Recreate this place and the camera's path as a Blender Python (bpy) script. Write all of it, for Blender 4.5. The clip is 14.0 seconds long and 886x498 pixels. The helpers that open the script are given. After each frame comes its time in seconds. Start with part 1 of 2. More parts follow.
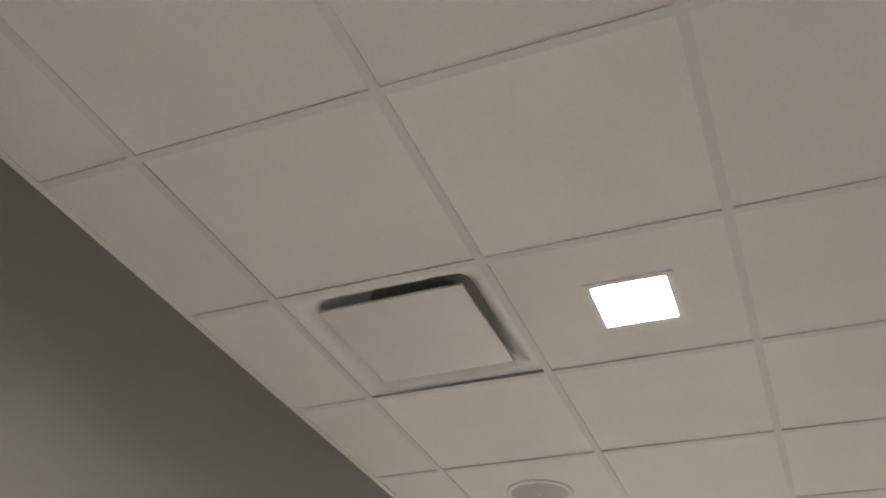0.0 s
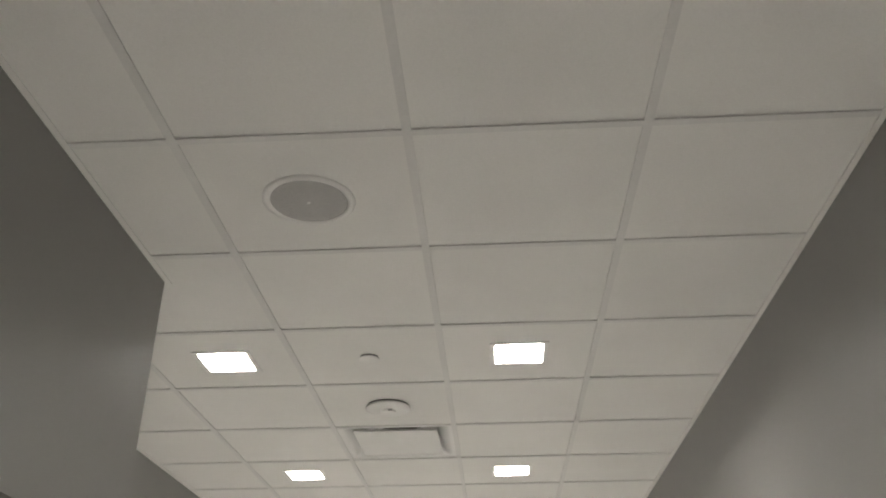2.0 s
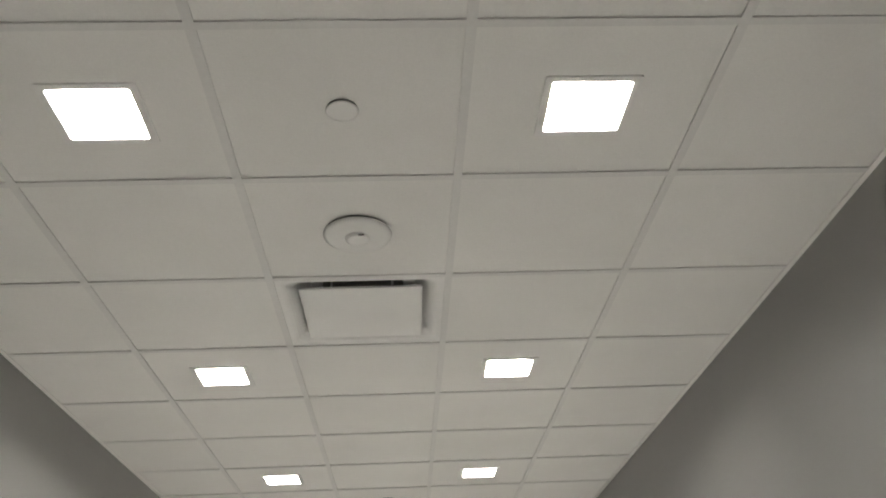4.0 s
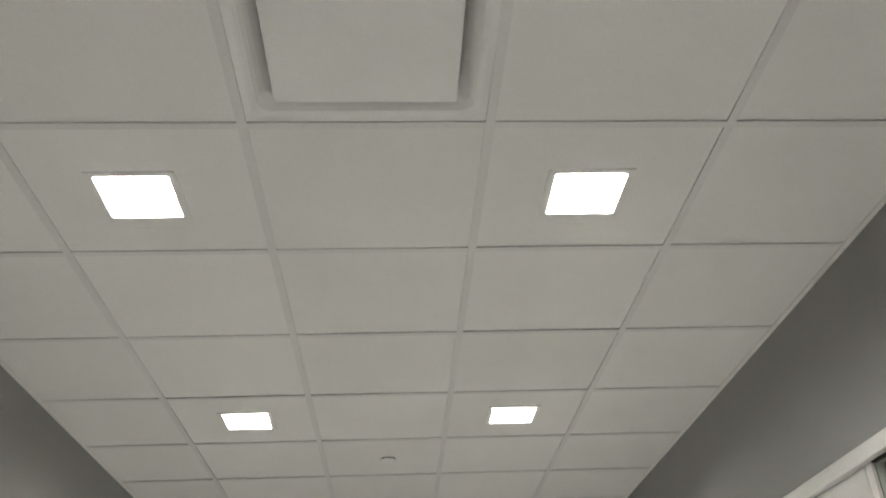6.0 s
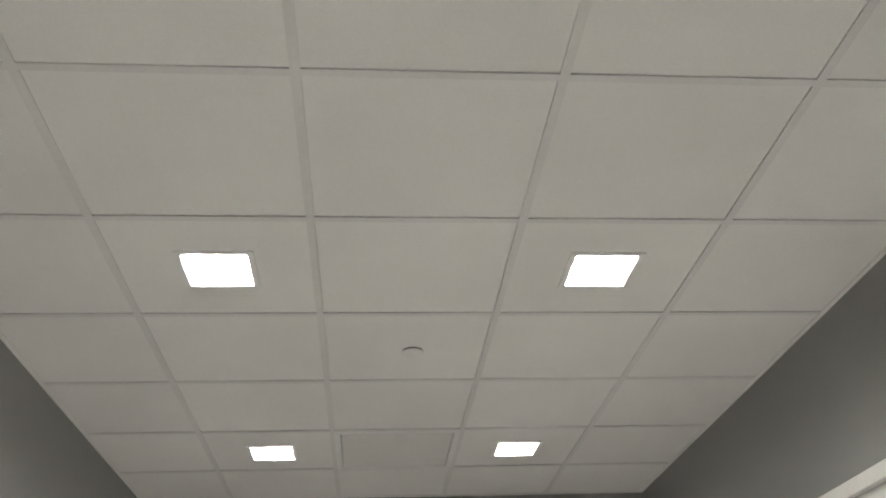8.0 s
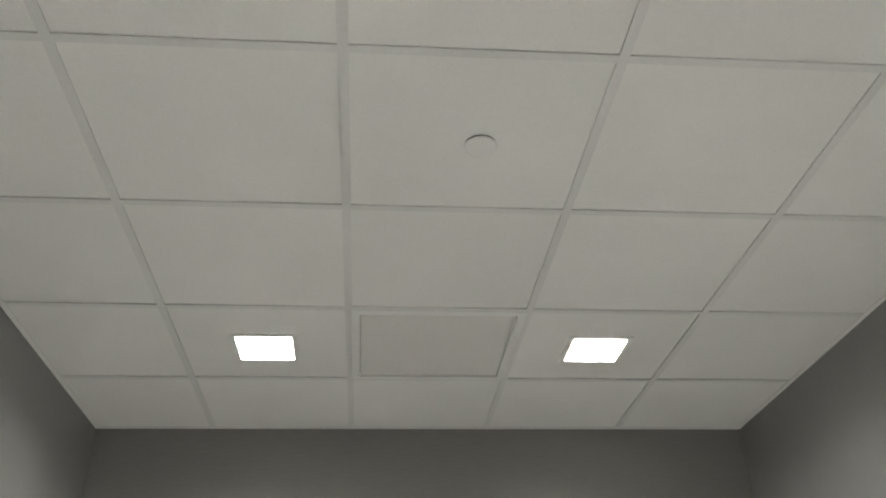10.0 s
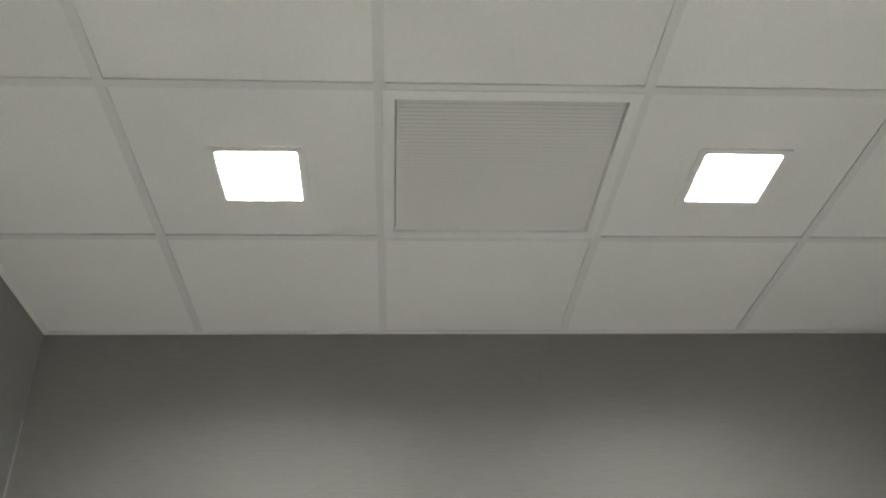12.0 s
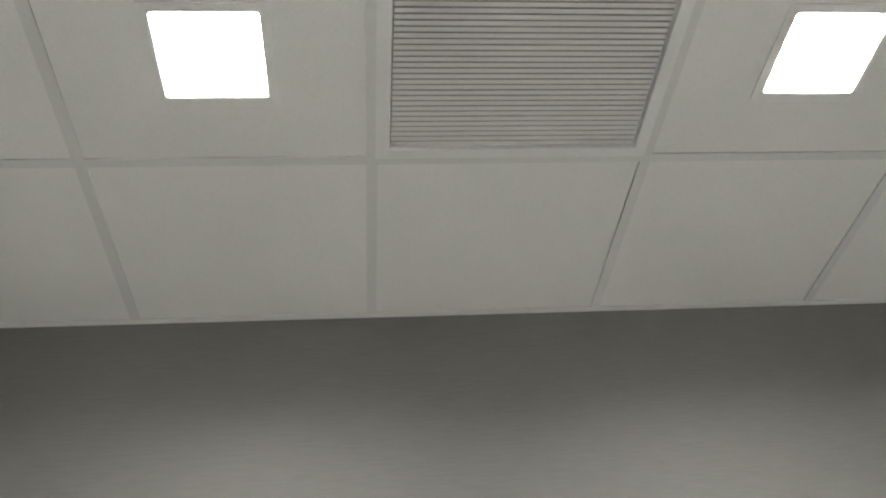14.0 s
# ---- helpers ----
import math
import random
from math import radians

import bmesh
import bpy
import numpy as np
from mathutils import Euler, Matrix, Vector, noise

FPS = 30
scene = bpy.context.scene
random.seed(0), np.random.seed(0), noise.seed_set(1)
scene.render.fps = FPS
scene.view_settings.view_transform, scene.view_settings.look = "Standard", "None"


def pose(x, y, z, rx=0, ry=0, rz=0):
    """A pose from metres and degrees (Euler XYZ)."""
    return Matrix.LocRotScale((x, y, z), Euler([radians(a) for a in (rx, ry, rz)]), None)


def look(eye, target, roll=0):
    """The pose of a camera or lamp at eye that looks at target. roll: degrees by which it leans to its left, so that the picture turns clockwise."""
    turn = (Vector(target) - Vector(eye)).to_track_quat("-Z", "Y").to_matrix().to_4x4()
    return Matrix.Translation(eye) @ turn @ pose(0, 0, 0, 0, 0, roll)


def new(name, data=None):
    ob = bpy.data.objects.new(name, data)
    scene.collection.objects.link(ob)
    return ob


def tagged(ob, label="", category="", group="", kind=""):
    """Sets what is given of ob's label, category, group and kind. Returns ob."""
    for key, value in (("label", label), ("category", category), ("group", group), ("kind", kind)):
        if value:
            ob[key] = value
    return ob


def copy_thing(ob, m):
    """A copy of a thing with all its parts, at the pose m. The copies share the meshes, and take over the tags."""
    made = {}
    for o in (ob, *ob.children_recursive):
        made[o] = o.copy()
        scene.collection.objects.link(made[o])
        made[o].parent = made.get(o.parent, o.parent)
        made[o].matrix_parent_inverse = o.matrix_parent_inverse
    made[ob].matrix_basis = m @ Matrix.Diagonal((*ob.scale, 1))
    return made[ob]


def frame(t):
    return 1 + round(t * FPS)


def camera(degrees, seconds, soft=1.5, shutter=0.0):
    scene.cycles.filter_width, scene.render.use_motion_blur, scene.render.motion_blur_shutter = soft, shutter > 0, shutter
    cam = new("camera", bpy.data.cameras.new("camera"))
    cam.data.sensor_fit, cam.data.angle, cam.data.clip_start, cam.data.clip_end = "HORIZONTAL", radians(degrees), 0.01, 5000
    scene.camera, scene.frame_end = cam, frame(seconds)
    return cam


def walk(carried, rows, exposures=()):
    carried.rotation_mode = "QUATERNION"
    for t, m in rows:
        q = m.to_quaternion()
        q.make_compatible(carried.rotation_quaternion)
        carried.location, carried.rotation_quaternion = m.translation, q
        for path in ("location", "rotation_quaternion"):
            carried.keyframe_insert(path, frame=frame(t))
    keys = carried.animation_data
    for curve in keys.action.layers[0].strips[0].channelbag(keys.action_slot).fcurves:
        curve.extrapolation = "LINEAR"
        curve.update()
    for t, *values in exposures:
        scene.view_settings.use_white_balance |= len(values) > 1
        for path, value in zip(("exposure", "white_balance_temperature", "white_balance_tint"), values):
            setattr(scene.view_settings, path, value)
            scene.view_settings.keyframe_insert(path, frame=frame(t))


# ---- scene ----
cam = camera(54.2, 14.0, soft=2.0)
# seconds, stops, kelvin, tint: the camera's own exposure and white balance drift
EXPOSURES = [(0, 0.42, 7150, 16), (1, 0.30, 6950, 14), (2, 0.16, 6850, 12), (3, 0.08, 6850, 11.5), (5.5, -0.12, 6600, 10), (8, -0.16, 6650, 11), (10.5, 0.05, 6480, 8.0), (14, 0.24, 6450, 7.5)]
PATH = [
    (0, (1.253, -1.659, 1.445), (0.595, -0.203, 2.648), 3.5),
    (0.5, (1.111, -1.432, 1.435), (0.542, 0.101, 2.587), 2.9),
    (1, (0.926, -1.203, 1.437), (0.511, 0.396, 2.563), 2.4),
    (1.5, (0.819, -0.869, 1.429), (0.753, 0.835, 2.473), -2.3),
    (2, (0.801, -0.56, 1.421), (0.702, 1.187, 2.39), -0.4),
    (2.5, (0.662, -0.153, 1.434), (0.663, 1.615, 2.369), -0.3),
    (3, (0.662, 0.219, 1.419), (0.674, 1.986, 2.356), -0.5),
    (3.2, (0.614, 0.376, 1.434), (0.645, 2.148, 2.361), -1.5),
    (5.3, (0.359, 2.069, 1.383), (0.514, 3.787, 2.396), -2.6),
    (5.5, (0.351, 2.228, 1.4), (0.488, 3.952, 2.405), -3.1),
    (6, (0.36, 2.581, 1.4), (0.48, 4.301, 2.413), -2.7),
    (6.5, (0.305, 2.942, 1.421), (0.469, 4.658, 2.435), -1.8),
    (7, (0.312, 3.309, 1.387), (0.499, 5.028, 2.391), -2.7),
    (7.5, (0.271, 3.648, 1.394), (0.419, 5.364, 2.411), -3.1),
    (8, (0.164, 4.01, 1.419), (0.336, 5.725, 2.433), -2.7),
    (8.2, (0.125, 4.143, 1.386), (0.289, 5.86, 2.398), -3.4),
    (10.3, (0.06, 5.53, 1.441), (0.22, 7.238, 2.47), -1.4),
    (10.5, (0.054, 5.657, 1.411), (0.202, 7.361, 2.448), -1.4),
    (11, (0.023, 5.973, 1.429), (0.217, 7.663, 2.48), -0.3),
    (11.5, (0.061, 6.251, 1.407), (0.208, 7.937, 2.472), -1.8),
    (12, (0.034, 6.503, 1.402), (0.148, 8.181, 2.484), -1.9),
    (12.5, (-0.013, 6.694, 1.412), (0.194, 8.335, 2.536), -3.2),
    (13, (0.033, 6.829, 1.441), (0.225, 8.446, 2.602), -4.5),
    (13.3, (0.063, 6.903, 1.458), (0.225, 8.513, 2.633), -4.4),
    (13.6, (0.028, 7.029, 1.417), (0.187, 8.608, 2.633), -5.5),
    (14, (-0.042, 7.218, 1.405), (0.162, 8.751, 2.673), -6.0),
]
walk(cam, [(t, look(eye, target, roll)) for t, eye, target, roll in PATH], EXPOSURES)

# ---- world and light levels ----
world = bpy.data.worlds.new("world")
scene.world = world
world.use_nodes = True
world.node_tree.nodes["Background"].inputs["Color"].default_value = (0.5, 0.52, 0.55, 1)
world.node_tree.nodes["Background"].inputs["Strength"].default_value = 0.02
LAMP_STRENGTH = 190.0
LAMP_COLOUR = (1.0, 0.985, 0.95, 1)

# ---- plan, in metres ----
P = 0.61                    # ceiling module
H = 2.75                    # ceiling grid, underside
TILE_Z = H + 0.0046
X_RIGHT, X_LEFT, X_NEAR = 1.81, -1.12, -0.29
Y_BACK, Y_CORNER, Y_END = -4.27, 2.0, 9.125
HEAD = 2.184                # head of the glazed frame
Y_GLAZ0, Y_GLAZ1 = 4.905, 7.35
NICHE0, NICHE1, NICHE_HEAD = 0.95, 1.865, 1.885


# ---- materials ----
def nodes_of(name):
    m = bpy.data.materials.new(name)
    m.use_nodes = True
    return m, m.node_tree.nodes, m.node_tree.links, m.node_tree.nodes["Principled BSDF"]


def surface(name, colour, rough=0.6, metal=0.0, shine=0.5, grain=60.0, vary=0.06, bump=0.1, stain=1.3, stain_amount=0.05,
            stretch=(1, 1, 1), depth=0.002, piece=0.0):
    """Paint, metal or board: grain and stains at two scales, in metres."""
    m, n, l, b = nodes_of(name)
    tc, mp = n.new("ShaderNodeTexCoord"), n.new("ShaderNodeMapping")
    mp.inputs["Scale"].default_value = stretch
    l.new(tc.outputs["Object"], mp.inputs["Vector"])
    fine, wide = n.new("ShaderNodeTexNoise"), n.new("ShaderNodeTexNoise")
    fine.inputs["Scale"].default_value, fine.inputs["Detail"].default_value = grain, 4
    wide.inputs["Scale"].default_value, wide.inputs["Detail"].default_value = stain, 3
    l.new(mp.outputs["Vector"], fine.inputs["Vector"])
    l.new(tc.outputs["Object"], wide.inputs["Vector"])

    def around(source, amount):
        r = n.new("ShaderNodeMapRange")
        r.inputs["From Min"].default_value, r.inputs["From Max"].default_value = 0.25, 0.75
        r.inputs["To Min"].default_value, r.inputs["To Max"].default_value = 1 - amount, 1 + amount
        l.new(source, r.inputs["Value"])
        return r.outputs["Result"]

    a = n.new("ShaderNodeMath")
    a.operation = "MULTIPLY"
    l.new(around(fine.outputs["Fac"], vary), a.inputs[0])
    l.new(around(wide.outputs["Fac"], stain_amount), a.inputs[1])
    last = a.outputs[0]
    if piece:
        g = n.new("ShaderNodeNewGeometry")
        k = n.new("ShaderNodeMapRange")
        k.inputs["To Min"].default_value, k.inputs["To Max"].default_value = 1 - piece, 1 + piece
        l.new(g.outputs["Random Per Island"], k.inputs["Value"])
        c = n.new("ShaderNodeMath")
        c.operation = "MULTIPLY"
        l.new(last, c.inputs[0])
        l.new(k.outputs["Result"], c.inputs[1])
        last = c.outputs[0]
    mix = n.new("ShaderNodeVectorMath")
    mix.operation = "SCALE"
    mix.inputs[0].default_value = colour
    l.new(last, mix.inputs["Scale"])
    l.new(mix.outputs["Vector"], b.inputs["Base Color"])
    rr = n.new("ShaderNodeMapRange")
    rr.inputs["To Min"].default_value, rr.inputs["To Max"].default_value = max(rough - 0.08, 0.02), min(rough + 0.08, 1)
    l.new(wide.outputs["Fac"], rr.inputs["Value"])
    l.new(rr.outputs["Result"], b.inputs["Roughness"])
    b.inputs["Metallic"].default_value = metal
    b.inputs["Specular IOR Level"].default_value = shine
    if bump:
        bp = n.new("ShaderNodeBump")
        bp.inputs["Strength"].default_value, bp.inputs["Distance"].default_value = bump, depth
        l.new(fine.outputs["Fac"], bp.inputs["Height"])
        l.new(bp.outputs["Normal"], b.inputs["Normal"])
    return m


def glowing(name, colour, strength):
    m, n, l, b = nodes_of(name)
    b.inputs["Base Color"].default_value = (0.85, 0.85, 0.85, 1)
    b.inputs["Emission Color"].default_value = colour
    b.inputs["Emission Strength"].default_value = strength
    return m


def clear_glass(name):
    m, n, l, b = nodes_of(name)
    b.inputs["Base Color"].default_value = (0.86, 0.92, 0.88, 1)
    b.inputs["Roughness"].default_value = 0.02
    b.inputs["Transmission Weight"].default_value = 1.0
    b.inputs["IOR"].default_value = 1.45
    return m


def perforated(name):
    """Grey speaker cloth of fine punched metal: dark holes 2.5 mm apart."""
    m, n, l, b = nodes_of(name)
    tc, v, r = n.new("ShaderNodeTexCoord"), n.new("ShaderNodeTexVoronoi"), n.new("ShaderNodeValToRGB")
    v.inputs["Scale"].default_value, v.inputs["Randomness"].default_value = 330, 0.7
    r.color_ramp.elements[0].position, r.color_ramp.elements[0].color = 0.26, (0.33, 0.327, 0.32, 1)
    r.color_ramp.elements[1].position, r.color_ramp.elements[1].color = 0.46, (0.47, 0.462, 0.452, 1)
    l.new(tc.outputs["Object"], v.inputs["Vector"])
    l.new(v.outputs["Distance"], r.inputs["Fac"])
    l.new(r.outputs["Color"], b.inputs["Base Color"])
    b.inputs["Roughness"].default_value = 0.55
    return m


M_TILE = surface("mineral_tile", (0.80, 0.793, 0.77), 0.92, grain=210, vary=0.035, bump=0.22, stain=2.2,
                 stain_amount=0.03, depth=0.0012, piece=0.022)
M_TEE = surface("grid_steel", (0.715, 0.71, 0.693), 0.5, grain=90, vary=0.03, bump=0.03, stain=3, stain_amount=0.04)
M_WALL = surface("wall_covering", (0.226, 0.219, 0.208), 0.62, shine=0.35, grain=150, vary=0.06, bump=0.12, stain=0.9,
                 stain_amount=0.05, stretch=(0.10, 0.10, 1.0), depth=0.001)
M_PAINT = surface("wall_paint", (0.245, 0.243, 0.233), 0.44, shine=0.6, grain=220, vary=0.025, bump=0.08, stain=1.1, stain_amount=0.05, depth=0.001)
M_FLOOR = surface("floor_sheet", (0.76, 0.75, 0.725), 0.45, grain=45, vary=0.08, bump=0.05, stain=1.5, stain_amount=0.08)
M_WHITE = surface("white_enamel", (0.80, 0.795, 0.78), 0.42, grain=120, vary=0.02, bump=0.03, stain=5, stain_amount=0.03)
M_PLASTIC = surface("white_plastic", (0.78, 0.775, 0.755), 0.38, grain=200, vary=0.02, bump=0.02, stain=8, stain_amount=0.02)
M_FRAME = surface("frame_paint", (0.82, 0.81, 0.78), 0.35, grain=80, vary=0.03, bump=0.05, stain=4, stain_amount=0.04)
M_PANEL = surface("panel_laminate", (0.80, 0.78, 0.76), 0.4, grain=70, vary=0.03, bump=0.03, stain=2, stain_amount=0.04)
M_DUCT = surface("duct_steel", (0.40, 0.385, 0.36), 0.6, grain=40, vary=0.1, bump=0.05)
# paler copy of the duct colour, lifts the shade in the first neck
M_DUCT_LIFTED = surface("duct_steel_lifted", (0.66, 0.63, 0.59), 0.7, grain=40, vary=0.08, bump=0.05)
# dark colour for the shade in narrow gaps, and for the detector's slot
M_GAP = surface("dark_slot_and_gap_shade", (0.17, 0.165, 0.155), 0.6, grain=80, vary=0.1, bump=0.03)
M_GASKET = surface("gasket_rubber", (0.03, 0.03, 0.03), 0.7, grain=90, vary=0.1, bump=0.05)
M_NICHE = surface("niche_lining", (0.13, 0.09, 0.07), 0.5, grain=30, vary=0.18, bump=0.1, stretch=(1, 1, 0.15))
M_BACKING = surface("backing_brown", (0.22, 0.185, 0.135), 0.8, grain=300, vary=0.08, bump=0.1, stain=2.5, stain_amount=0.12, stretch=(1, 1, 0.3))
M_LOUVRE = surface("louvre_enamel", (0.70, 0.685, 0.66), 0.5, grain=90, vary=0.008, bump=0.01, stain=6, stain_amount=0.005)
M_BEAD = surface("filler_paint", (0.34, 0.335, 0.32), 0.5, grain=60, vary=0.1, bump=0.1, stain=9, stain_amount=0.25)
M_FILTER = surface("filter_fibre", (0.46, 0.445, 0.43), 0.95, grain=260, vary=0.15, bump=0.3)
M_GRILLE = perforated("speaker_mesh")
M_GLASS = clear_glass("pane_glass")
M_LAMP = glowing("lamp_lens", LAMP_COLOUR, LAMP_STRENGTH)


# ---- mesh helpers ----
def box(bm, x0, y0, z0, x1, y1, z1, mat=0):
    v = [bm.verts.new((x, y, z)) for z in (z0, z1) for y in (y0, y1) for x in (x0, x1)]
    for q in ((0, 2, 3, 1), (4, 5, 7, 6), (0, 1, 5, 4), (2, 6, 7, 3), (0, 4, 6, 2), (1, 3, 7, 5)):
        bm.faces.new([v[i] for i in q]).material_index = mat


def soft_edges(bm, width, segments=2):
    bmesh.ops.bevel(bm, geom=list(bm.edges), offset=width, segments=segments, affect="EDGES", profile=0.6)


def lathe(bm, profile, steps=64, centre=(0, 0, 0), mat=0):
    """Turn a profile of (radius, z) about the vertical through centre."""
    rings = []
    for r, z in profile:
        if r < 1e-6:
            rings.append([bm.verts.new((centre[0], centre[1], centre[2] + z))])
        else:
            rings.append([bm.verts.new((centre[0] + r * math.cos(2 * math.pi * i / steps),
                                        centre[1] + r * math.sin(2 * math.pi * i / steps), centre[2] + z)) for i in range(steps)])
    for a, b in zip(rings, rings[1:]):
        for i in range(steps):
            j = (i + 1) % steps
            f = [a[i % len(a)], a[j % len(a)], b[j % len(b)], b[i % len(b)]]
            f = [v for k, v in enumerate(f) if v not in f[:k]]
            if len(f) > 2:
                face = bm.faces.new(f)
                face.smooth, face.material_index = True, mat


def square_loft(bm, profile, round_from=99, steps=16):
    """Join square rings (half side, z, corner radius) into one skin."""
    rings = []
    for half, z, radius in profile:
        ring = []
        for cx, cy, a0 in ((1, 1, 0), (-1, 1, 90), (-1, -1, 180), (1, -1, 270)):
            for k in range(steps + 1):
                a = radians(a0 + 90 * k / steps)
                ring.append(bm.verts.new((cx * (half - radius) + radius * math.cos(a), cy * (half - radius) + radius * math.sin(a), z)))
        rings.append(ring)
    for a, b in zip(rings, rings[1:]):
        for i in range(len(a)):
            j = (i + 1) % len(a)
            bm.faces.new((a[i], a[j], b[j], b[i])).smooth = False
    return rings


def mesh_of(name, bm, *materials):
    bmesh.ops.recalc_face_normals(bm, faces=list(bm.faces))
    me = bpy.data.meshes.new(name)
    bm.to_mesh(me)
    bm.free()
    for m in materials:
        me.materials.append(m)
    return me


def structure(name, bm, label, category, *materials):
    return tagged(new(name, mesh_of(name, bm, *materials)), label, category, kind="structure")


def part(name, bm, material, parent, label=""):
    ob = new(name, mesh_of(name, bm, material))
    ob.parent = parent
    return tagged(ob, label)


def thing(name, place, label, category, group=""):
    ob = new(name)
    ob.empty_display_size = 0.1
    ob.matrix_basis = pose(*place)
    return tagged(ob, label, category, group)


# ---- floor and walls ----
T = 0.14
bm = bmesh.new()
box(bm, X_LEFT - 0.6, Y_BACK - T, -0.1, X_RIGHT + 0.2, Y_END + T, 0)
structure("floor", bm, "pale grey sheet floor of the corridor", "floor", M_FLOOR)

bm = bmesh.new()
box(bm, X_LEFT - T, Y_END, 0, X_RIGHT + T, Y_END + T, 3.0)
structure("wall_north", bm, "grey textured wall closing the corridor's end", "wall", M_WALL)
bm = bmesh.new()
box(bm, X_NEAR - T, Y_BACK - T, 0, X_RIGHT + T, Y_BACK, 3.0)
structure("wall_south", bm, "plain grey wall behind the start of the corridor", "wall", M_PAINT)
bm = bmesh.new()
box(bm, X_LEFT - T, Y_CORNER - T, 0, X_LEFT, Y_END, 3.0)
structure("wall_west", bm, "grey wall of the wider corridor stretch", "wall", M_PAINT)

# nearer west wall with its recess, and the return where the corridor widens
bm = bmesh.new()
D = 0.55
box(bm, X_NEAR - D, Y_BACK, 0, X_NEAR, NICHE0, 3.0)
box(bm, X_NEAR - D, NICHE0, NICHE_HEAD, X_NEAR, NICHE1, 3.0)
box(bm, X_NEAR - D, NICHE1, 0, X_NEAR, Y_CORNER, 3.0)
structure("wall_west_near", bm, "grey wall with a dark recess, ending at a corner", "wall", M_PAINT)
bm = bmesh.new()
box(bm, X_LEFT, Y_CORNER - 0.1, 0, X_NEAR - D, Y_CORNER, 3.0)
structure("wall_return", bm, "grey return wall where the corridor widens", "wall", M_PAINT)
bm = bmesh.new()
box(bm, X_NEAR - D + 0.01, NICHE0, 0.002, X_NEAR - D + 0.03, NICHE1, NICHE_HEAD - 0.004)
box(bm, X_NEAR - D + 0.03, NICHE1 - 0.018, 0.002, X_NEAR - 0.012, NICHE1 - 0.003, NICHE_HEAD - 0.004)
box(bm, X_NEAR - D + 0.03, NICHE0 + 0.003, 0.002, X_NEAR - 0.012, NICHE0 + 0.018, NICHE_HEAD - 0.004)
structure("trim_niche", bm, "dark brown lining of the wall recess", "lining", M_NICHE)

# east wall: solid but for the glazed frame, with a thin back skin behind it
bm = bmesh.new()
box(bm, X_RIGHT, Y_BACK, 0, X_RIGHT + 0.2, Y_GLAZ0, 3.0)
box(bm, X_RIGHT, Y_GLAZ0, HEAD, X_RIGHT + 0.2, Y_GLAZ1, 3.0)
box(bm, X_RIGHT, Y_GLAZ1, 0, X_RIGHT + 0.2, Y_END, 3.0)
box(bm, X_RIGHT + 0.17, Y_GLAZ0, 0, X_RIGHT + 0.2, Y_GLAZ1, HEAD)
structure("wall_east", bm, "long grey wall with a white glazed frame in it", "wall", M_PAINT)

# painted filler beads in the far corners, cut at 2.45 m where their lit line ends
for name, x, s in (("trim_corner_west", X_LEFT, 1), ("trim_corner_east", X_RIGHT, -1)):
    bm = bmesh.new()
    v = [bm.verts.new(c) for z in (0.0, 2.45) for c in ((x, Y_END, z), (x + s * 0.0045, Y_END, z), (x + s * 0.0022, Y_END - 0.0022, z), (x, Y_END - 0.0045, z))]
    for q in ((0, 1, 5, 4), (1, 2, 6, 5), (2, 3, 7, 6), (3, 0, 4, 7), (0, 3, 2, 1), (4, 5, 6, 7)):
        bm.faces.new([v[i] for i in q])
    structure(name, bm, "thin pale filler bead, stopped where the corner's lit line ends", "trim", M_BEAD)

# ---- suspended ceiling ----
# lamp cells, with each lamp's shift from the middle of its board
# (1, -6) is an unseen extra lamp, added to brighten the corridor's start
LIGHTS = {(1, -6): (0, 0), (1, -3): (0, 0), (1, 0): (0.023, 0.005), (-1, 4): (0.02, 0.005), (1, 4): (0.005, 0), (-1, 7): (-0.02, 0.008), (1, 7): (-0.005, 0.008),
          (-1, 10): (0.005, 0), (1, 10): (-0.003, 0), (-1, 13): (0.002, 0.03), (1, 13): (-0.001, 0.022)}
DIFFUSERS = [(0, 0), (0, 6)]
RETURN = (0, 13)
APERTURE = 0.108            # half side of a lamp's cut-out
TEE = 0.0122                # half width of a tee's face


def centre_of(cell):
    return ((cell[0] + 0.5) * P, (cell[1] + 0.5) * P)


def lamp_place(cell):
    (x, y), (dx, dy) = centre_of(cell), LIGHTS[cell]
    return (x + dx, y + dy)


def west_of(y):
    return X_NEAR if y < Y_CORNER else X_LEFT


bm = bmesh.new()
rng = random.Random(4)


def tile(x0, y0, x1, y1, z):
    """One lay-in board with a small eased edge and a slight sag or tilt of its own."""
    e = 0.004
    d = [rng.uniform(-0.0012, 0.0012) for _ in range(4)]
    low = [bm.verts.new(c) for c in ((x0 + e, y0 + e, z + d[0]), (x1 - e, y0 + e, z + d[1]), (x1 - e, y1 - e, z + d[2]), (x0 + e, y1 - e, z + d[3]))]
    high = [bm.verts.new(c) for c in ((x0, y0, z + 0.018), (x1, y0, z + 0.018), (x1, y1, z + 0.018), (x0, y1, z + 0.018))]
    bm.faces.new(low)
    bm.faces.new(high)
    for i in range(4):
        bm.faces.new((low[i], low[(i + 1) % 4], high[(i + 1) % 4], high[i]))


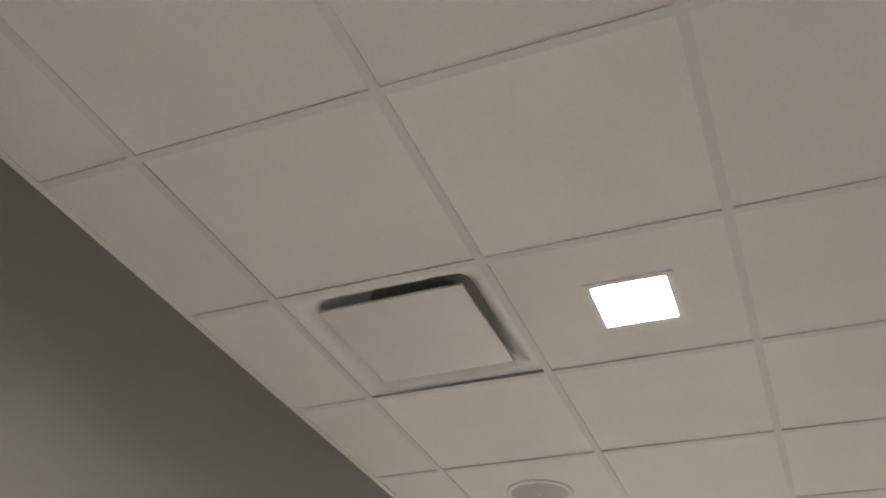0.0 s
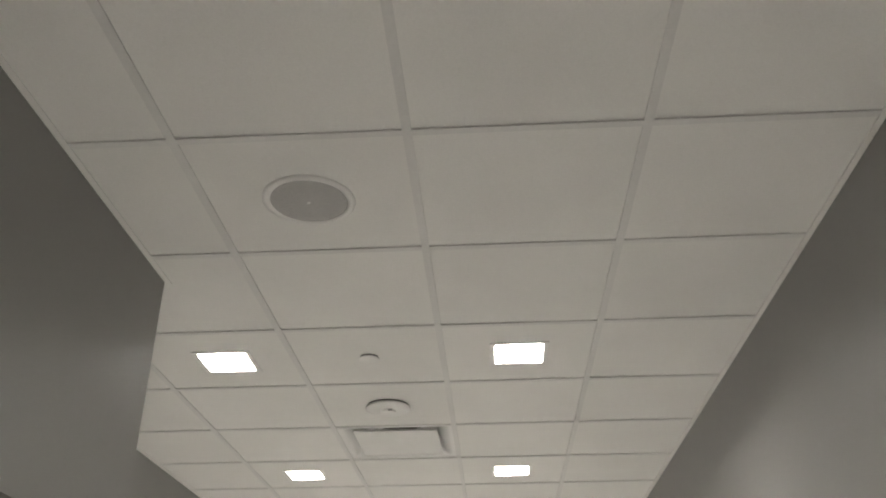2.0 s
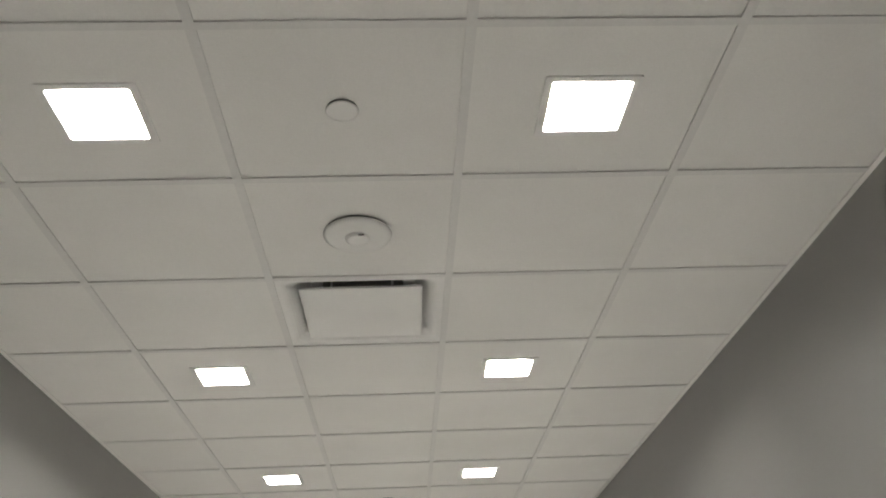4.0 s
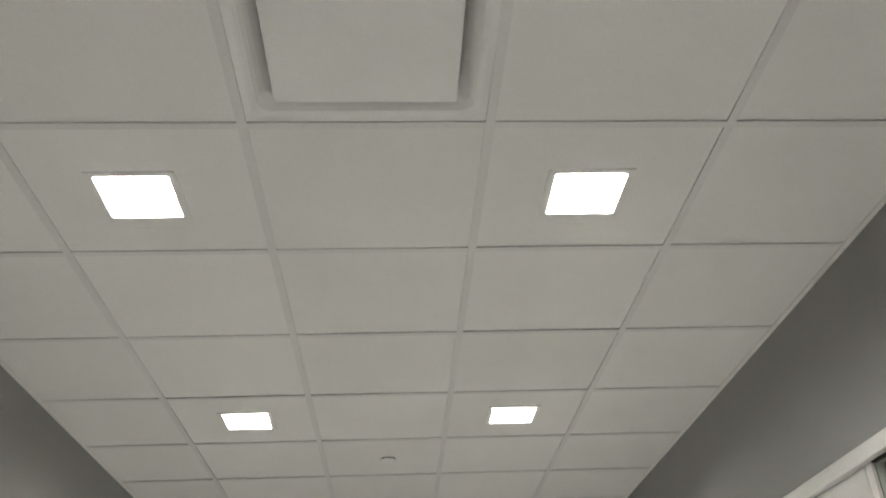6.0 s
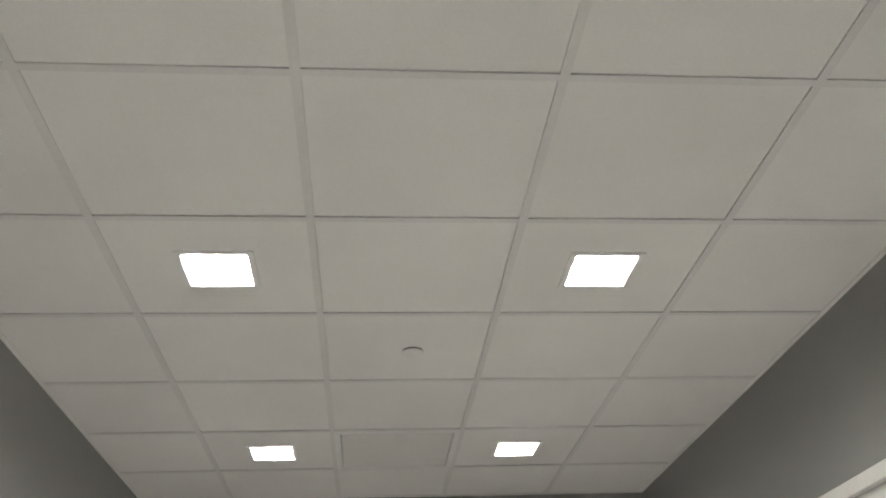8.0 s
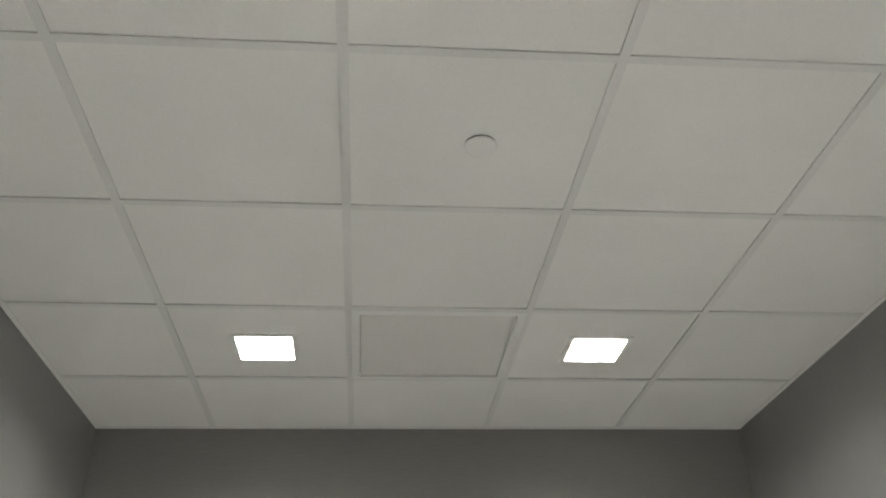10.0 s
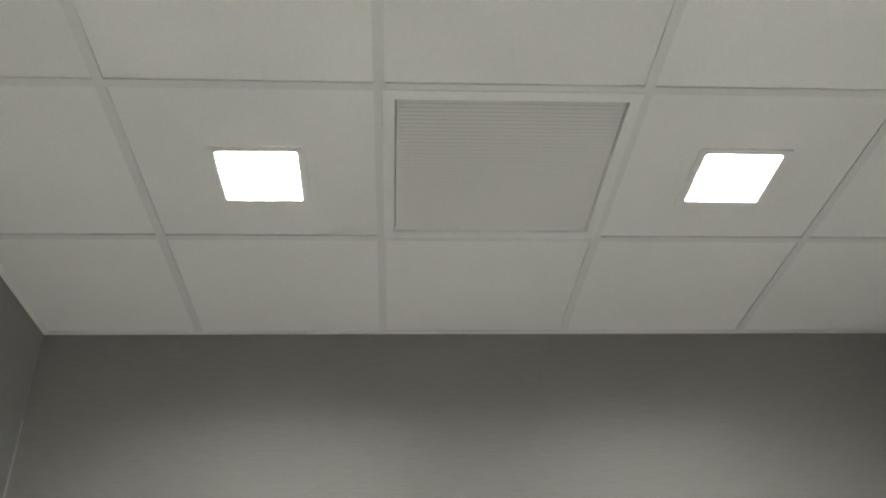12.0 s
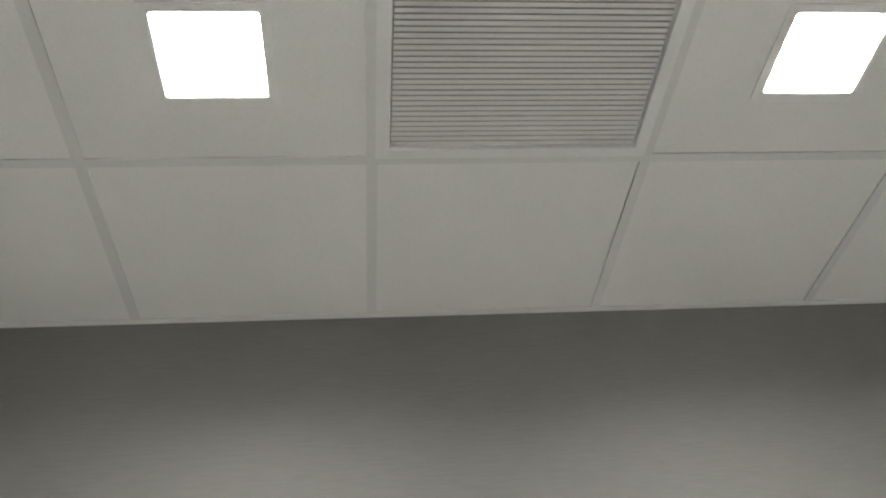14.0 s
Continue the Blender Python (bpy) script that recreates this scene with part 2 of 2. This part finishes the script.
def tile_with_hole(x0, y0, x1, y1, cx, cy, h, z):
    lo, hi = [], []
    for (a, b) in ((x0, y0), (x1, y0), (x1, y1), (x0, y1)):
        lo.append(bm.verts.new((a, b, z)))
    for (a, b) in ((cx - h, cy - h), (cx + h, cy - h), (cx + h, cy + h), (cx - h, cy + h)):
        hi.append(bm.verts.new((a, b, z)))
    top = [bm.verts.new((v.co.x, v.co.y, z + 0.018)) for v in hi]
    for i in range(4):
        j = (i + 1) % 4
        bm.faces.new((lo[i], lo[j], hi[j], hi[i]))
        bm.faces.new((hi[i], hi[j], top[j], top[i]))


first = int(Y_BACK / P) - 1
for j in range(first, 15):
    for i in range(-2, 3):
        y0, y1 = max(j * P, Y_BACK), min((j + 1) * P, Y_END)
        x0, x1 = i * P, min((i + 1) * P, X_RIGHT)
        if y1 - y0 < 0.02:
            continue
        spans = [(y0, y1)]
        if y0 < Y_CORNER < y1:
            spans = [(y0, Y_CORNER), (Y_CORNER, y1)] if i < -1 or i == -1 else [(y0, y1)]
        for a, b in spans:
            left = max(x0, west_of((a + b) / 2))
            if i == -1 and len(spans) == 2:
                continue
            if x1 - left < 0.02 or (i, j) in DIFFUSERS or (i, j) == RETURN:
                continue
            if (i, j) in LIGHTS:
                cx, cy = lamp_place((i, j))
                tile_with_hole(left, a, x1, b, cx, cy, APERTURE, TILE_Z + 0.001)
            else:
                tile(left, a, x1, b, TILE_Z + 0.001 * rng.random())
# the board cut round the wall's corner
y0, y1 = math.floor(Y_CORNER / P) * P, math.ceil(Y_CORNER / P) * P
bm.faces.new([bm.verts.new((x, y, TILE_Z + 0.001)) for x, y in ((X_NEAR, y0), (0, y0), (0, y1), (-P, y1), (-P, Y_CORNER), (X_NEAR, Y_CORNER))])


def tee(x0, y0, x1, y1):
    box(bm, x0, y0, H, x1, y1, H + 0.004, 1)
    if x1 - x0 < y1 - y0:
        c = (x0 + x1) / 2
        box(bm, c - 0.001, y0, H + 0.004, c + 0.001, y1, H + 0.03, 1)
    else:
        c = (y0 + y1) / 2
        box(bm, x0, c - 0.001, H + 0.004, x1, c + 0.001, H + 0.03, 1)


for i in range(-1, 3):      # main tees run the corridor's length
    tee(i * P - TEE, Y_BACK if i >= 0 else Y_CORNER, i * P + TEE, Y_END)
for j in range(first, 15):  # cross tees stop at the main tees
    y = j * P
    if y < Y_BACK + 0.05:
        continue
    stops = [west_of(y)] + [i * P for i in range(-1, 3) if i * P > west_of(y) + 0.05] + [X_RIGHT]
    for a, b in zip(stops, stops[1:]):
        tee(a + TEE, y - TEE * 0.96, b - TEE, y + TEE * 0.96)
# wall angles
A = 0.019
for x0, y0, x1, y1 in ((X_RIGHT - A, Y_BACK, X_RIGHT, Y_END), (X_NEAR, Y_BACK, X_NEAR + A, Y_CORNER + A), (X_LEFT, Y_CORNER, X_LEFT + A, Y_END),
                       (X_LEFT + A, Y_END - A, X_RIGHT - A, Y_END), (X_NEAR + A, Y_BACK, X_RIGHT - A, Y_BACK + A),
                       (X_LEFT + A, Y_CORNER, X_NEAR, Y_CORNER + A)):
    box(bm, x0, y0, H - 0.001, x1, y1, H + 0.0035, 0)
# deck above, so that no light leaks through the joints
box(bm, X_LEFT - 0.1, Y_BACK - 0.1, 3.0, X_RIGHT + 0.2, Y_END + 0.1, 3.08)
structure("ceiling", bm, "white suspended ceiling of square mineral boards in a steel grid", "ceiling", M_TILE, M_TEE)


# ---- ceiling fixtures ----
def downlight():
    """Square recessed lamp: thin bezel, reflector box and glowing lens."""
    ob = thing("ceiling_light", (0, 0, H), "lit square recessed ceiling lamp with a thin white bezel", "ceiling light", "lamps in the ceiling")
    b = bmesh.new()
    rings = square_loft(b, [(0.088, 0.070, 0.006), (0.0985, 0.0025, 0.006), (0.107, 0.0015, 0.007), (0.119, 0.0015, 0.008), (0.1205, 0.0075, 0.008)], steps=4)
    part("bezel", b, M_WHITE, ob, "thin white metal bezel with its reflector")
    b = bmesh.new()
    square_loft(b, [(0.1065, 0.006, 0.006), (0.1065, 0.084, 0.006)], steps=4)
    box(b, -0.106, -0.106, 0.0842, 0.106, 0.106, 0.089)
    part("housing", b, M_WHITE, ob)
    b = bmesh.new()
    rings = square_loft(b, [(0.0888, 0.063, 0.005), (0.0888, 0.067, 0.005)], steps=4)
    b.faces.new(rings[0])
    b.faces.new(rings[1])
    part("lens", b, M_LAMP, ob, "glowing white diffusing lens")
    return ob


lamp = downlight()
for k, cell in enumerate(LIGHTS):
    m = pose(*lamp_place(cell), H)
    if k == 0:
        lamp.matrix_basis = m
    else:
        copy_thing(lamp, m)


def plaque_diffuser(place, lining, neck_label):
    """Square supply diffuser: flange, curved back pan, round neck and a hung flat plaque."""
    ob = thing("air_diffuser", place, "white square plaque supply air diffuser in the ceiling", "air diffuser", "supply diffusers")
    b = bmesh.new()
    q = [(0.299, 0.0075, 0.004), (0.298, 0.0050, 0.004), (0.276, 0.0050, 0.012), (0.270, 0.0062, 0.022)]
    for k in range(1, 9):
        u = k / 8
        q.append((0.270 - 0.076 * u, 0.0062 + 0.115 * u ** 1.6, 0.024 + 0.011 * k))
    square_loft(b, q, steps=6)
    lathe(b, [(0.26, 0.1205), (0.156, 0.1205), (0.152, 0.1235)], 48)
    part("back_pan", b, M_WHITE, ob, "curved white back pan with its flange")
    b = bmesh.new()
    lathe(b, [(0.1525, 0.1225), (0.150, 0.13), (0.150, 0.24), (0.0, 0.24)], 48)
    part("neck", b, lining, ob, neck_label)
    b = bmesh.new()
    rings = square_loft(b, [(0.208, 0.017, 0.003), (0.2155, 0.015, 0.003), (0.217, 0.0075, 0.003), (0.2155, 0.006, 0.003)], steps=4)
    b.faces.new(rings[0])
    b.faces.new(rings[-1])
    bmesh.ops.translate(b, verts=list(b.verts), vec=(0, 0.008, 0))
    part("plaque", b, M_WHITE, ob, "flat white face plate")
    for x, y in ((-0.11, -0.11), (0.11, -0.11), (0.11, 0.11), (-0.11, 0.11)):
        b = bmesh.new()
        lathe(b, [(0.004, 0.016), (0.004, 0.09)], 10, (x, y, 0))
        part("hanger", b, M_WHITE, ob)
    return ob


# the first hangs slightly askew in its cell
plaque_diffuser((*centre_of(DIFFUSERS[0]), H + 0.0035, 0.55, -0.55, 0), M_DUCT_LIFTED, "round duct neck, coloured paler to lift the shade inside")
plaque_diffuser((*centre_of(DIFFUSERS[1]), H, 0, 0, 0), M_DUCT, "dark round duct neck")


def return_grille(x, y):
    """Square return air grille: mitred frame, filter pad and close angled blades."""
    ob = thing("return_grille", (x, y, H), "white louvred return air grille set in the ceiling grid", "air grille")
    inner, outer = 0.268, 0.2975
    for k in range(4):
        b = bmesh.new()
        c = [(-outer, -outer, 0.003), (outer, -outer, 0.003), (inner, -inner, 0.001), (-inner, -inner, 0.001),
             (-outer, -outer, -0.002), (outer, -outer, -0.002), (inner + 0.002, -inner - 0.002, -0.004), (-inner - 0.002, -inner - 0.002, -0.004),
             (-inner, -inner, 0.014), (inner, -inner, 0.014)]
        v = [b.verts.new(p) for p in c]
        for f in ((4, 5, 6, 7), (0, 1, 5, 4), (7, 6, 2, 3), (3, 2, 9, 8)):
            b.faces.new([v[i] for i in f])
        o = part("frame_side", b, M_WHITE, ob)
        o.matrix_basis = pose(0, 0, 0, 0, 0, 90 * k)
    b = bmesh.new()
    box(b, -inner, -inner, 0.0145, inner, inner, 0.03)
    part("filter", b, M_FILTER, ob, "grey fibre filter pad behind the blades")
    count = 38
    pitch = 2 * (inner - 0.003) / count
    b = bmesh.new()
    w, h, t = inner - 0.003, 0.0058, 0.0012
    prof = [(0.0048, 0.0), (0.0038, -0.0012), (-0.0020, h - 0.001), (-0.0012, h)]
    ends = [[b.verts.new((s * w, yy, zz)) for yy, zz in prof] for s in (-1, 1)]
    for i in range(4):
        b.faces.new((ends[0][i], ends[0][(i + 1) % 4], ends[1][(i + 1) % 4], ends[1][i]))
    b.faces.new(ends[0])
    b.faces.new(ends[1])
    me = mesh_of("slat", b, M_LOUVRE)
    for k in range(count):
        o = new("slat", me)
        o.parent = ob
        o.matrix_basis = pose(0, -w + pitch * (k + 0.5), 0.002)
    return ob


return_grille(*centre_of(RETURN))


def ceiling_speaker(x, y):
    ob = thing("ceiling_speaker", (x, y, TILE_Z), "round ceiling loudspeaker with a grey mesh and white rim", "loudspeaker")
    b = bmesh.new()
    lathe(b, [(0.134, 0.003), (0.1335, -0.002), (0.130, -0.0055), (0.122, -0.007), (0.114, -0.0062), (0.111, -0.003), (0.111, 0.002)], 72)
    part("rim", b, M_PLASTIC, ob, "white plastic rim")
    b = bmesh.new()
    lathe(b, [(0.1108, -0.0035), (0.09, -0.0045), (0.05, -0.0055), (0.0, -0.006)], 72)
    part("mesh_cover", b, M_GRILLE, ob, "grey punched metal mesh")
    b = bmesh.new()
    lathe(b, [(0.005, -0.005), (0.005, -0.0075), (0.0035, -0.0085), (0.0, -0.0088)], 20)
    part("centre_stud", b, M_PLASTIC, ob)
    return ob


ceiling_speaker(0.297, 1.53)


def smoke_detector(x, y):
    ob = thing("smoke_detector", (x, y, TILE_Z), "white round smoke detector on a ceiling board", "smoke detector")
    b = bmesh.new()
    lathe(b, [(0.0, 0.0), (0.098, 0.0), (0.098, -0.008), (0.0, -0.008)], 64)
    part("mounting_plate", b, M_GAP, ob, "mounting plate, coloured dark for the shade in the gap")
    b = bmesh.new()
    lathe(b, [(0.0, -0.0081), (0.103, -0.0081), (0.105, -0.0105), (0.105, -0.0165), (0.102, -0.0195), (0.092, -0.0220),
              (0.075, -0.0240), (0.045, -0.0255), (0.040, -0.0250)], 72)
    part("base", b, M_PLASTIC, ob)
    b = bmesh.new()
    lathe(b, [(0.040, -0.0248), (0.038, -0.0252), (0.036, -0.0320), (0.033, -0.0350), (0.020, -0.0370), (0.0, -0.0375)], 56)
    part("chamber", b, M_PLASTIC, ob, "small domed white sensing chamber")
    b = bmesh.new()
    box(b, 0.004, -0.0375, -0.0345, 0.022, -0.0315, -0.0305)
    soft_edges(b, 0.0006, 1)
    part("slot", b, M_GAP, ob, "small dark slot in the chamber")
    return ob


smoke_detector(0.315, 3.35)


def sprinkler_cover(x, y):
    """Concealed sprinkler: cup in the board and a thin plate hung a few millimetres below it."""
    ob = thing("sprinkler_cover", (x, y, TILE_Z), "white round cover plate of a concealed sprinkler", "sprinkler", "sprinkler covers")
    b = bmesh.new()
    lathe(b, [(0.0, -0.0085), (0.036, -0.0090), (0.0405, -0.0082), (0.0415, -0.0066), (0.039, -0.0056), (0.0, -0.0056)], 56)
    part("plate", b, M_PLASTIC, ob)
    b = bmesh.new()
    lathe(b, [(0.0, -0.0055), (0.0375, -0.0055), (0.0385, -0.0005), (0.0385, 0.001)], 40)
    part("cup", b, M_GAP, ob, "cup behind the plate, its dark colour standing for the gap's shade")
    return ob


sprinkler_cover(0.308, 2.74)
sprinkler_cover(0.333, 7.03)


# ---- white glazed frame in the east wall ----
def glazed_frame():
    ob = thing("window_1", (X_RIGHT, Y_GLAZ0, 0), "white painted frame with glass, added brown backing and white panels", "glazed frame")
    ob["kind"] = "structure"
    face, back = -0.012, 0.09

    def bar(name, y0, y1, z0, z1, x0=face, x1=back, mat=M_FRAME, bevel=0.003):
        b = bmesh.new()
        box(b, x0, y0 - Y_GLAZ0, z0, x1, y1 - Y_GLAZ0, z1)
        if bevel:
            soft_edges(b, bevel)
        return part(name, b, mat, ob)

    bar("head_rail", Y_GLAZ0 + 0.002, Y_GLAZ1 - 0.002, HEAD - 0.052, HEAD - 0.002)
    bar("jamb", Y_GLAZ0 + 0.002, Y_GLAZ0 + 0.047, 0.0, HEAD - 0.053)
    bar("jamb", Y_GLAZ1 - 0.047, Y_GLAZ1 - 0.002, 0.0, HEAD - 0.053)
    y0, y1 = Y_GLAZ0 + 0.048, Y_GLAZ1 - 0.048
    bar("sill_rail", y0, y1, 0.0, 0.1)
    for a, b in ((5.135, 5.172), (5.184, 5.216), (6.115, 6.175), (6.47, 6.53)):
        bar("mullion", a, b, 0.101, HEAD - 0.056, 0.008, 0.07)
    for a, b in ((5.217, 5.78), (6.60, y1)):
        bar("infill_panel", a, b, 0.102, HEAD - 0.055, 0.014, 0.05, M_PANEL, 0.004)
    for a, b in ((y0, 5.133), (5.782, 6.113), (6.177, 6.468), (6.532, 6.598)):
        bar("gasket", a, b, HEAD - 0.0585, HEAD - 0.0535, 0.010, 0.030, M_GASKET, 0)
        o = bar("pane", a, b, 0.102, HEAD - 0.059, 0.018, 0.024, M_GLASS, 0)
        o.visible_shadow = False
        # added brown sheet, gives the glass its dim tone in place of a room
        bar("pane_backing", a + 0.004, b - 0.004, 0.104, HEAD - 0.060, 0.052, 0.055, M_BACKING, 0)
    return ob


glazed_frame()
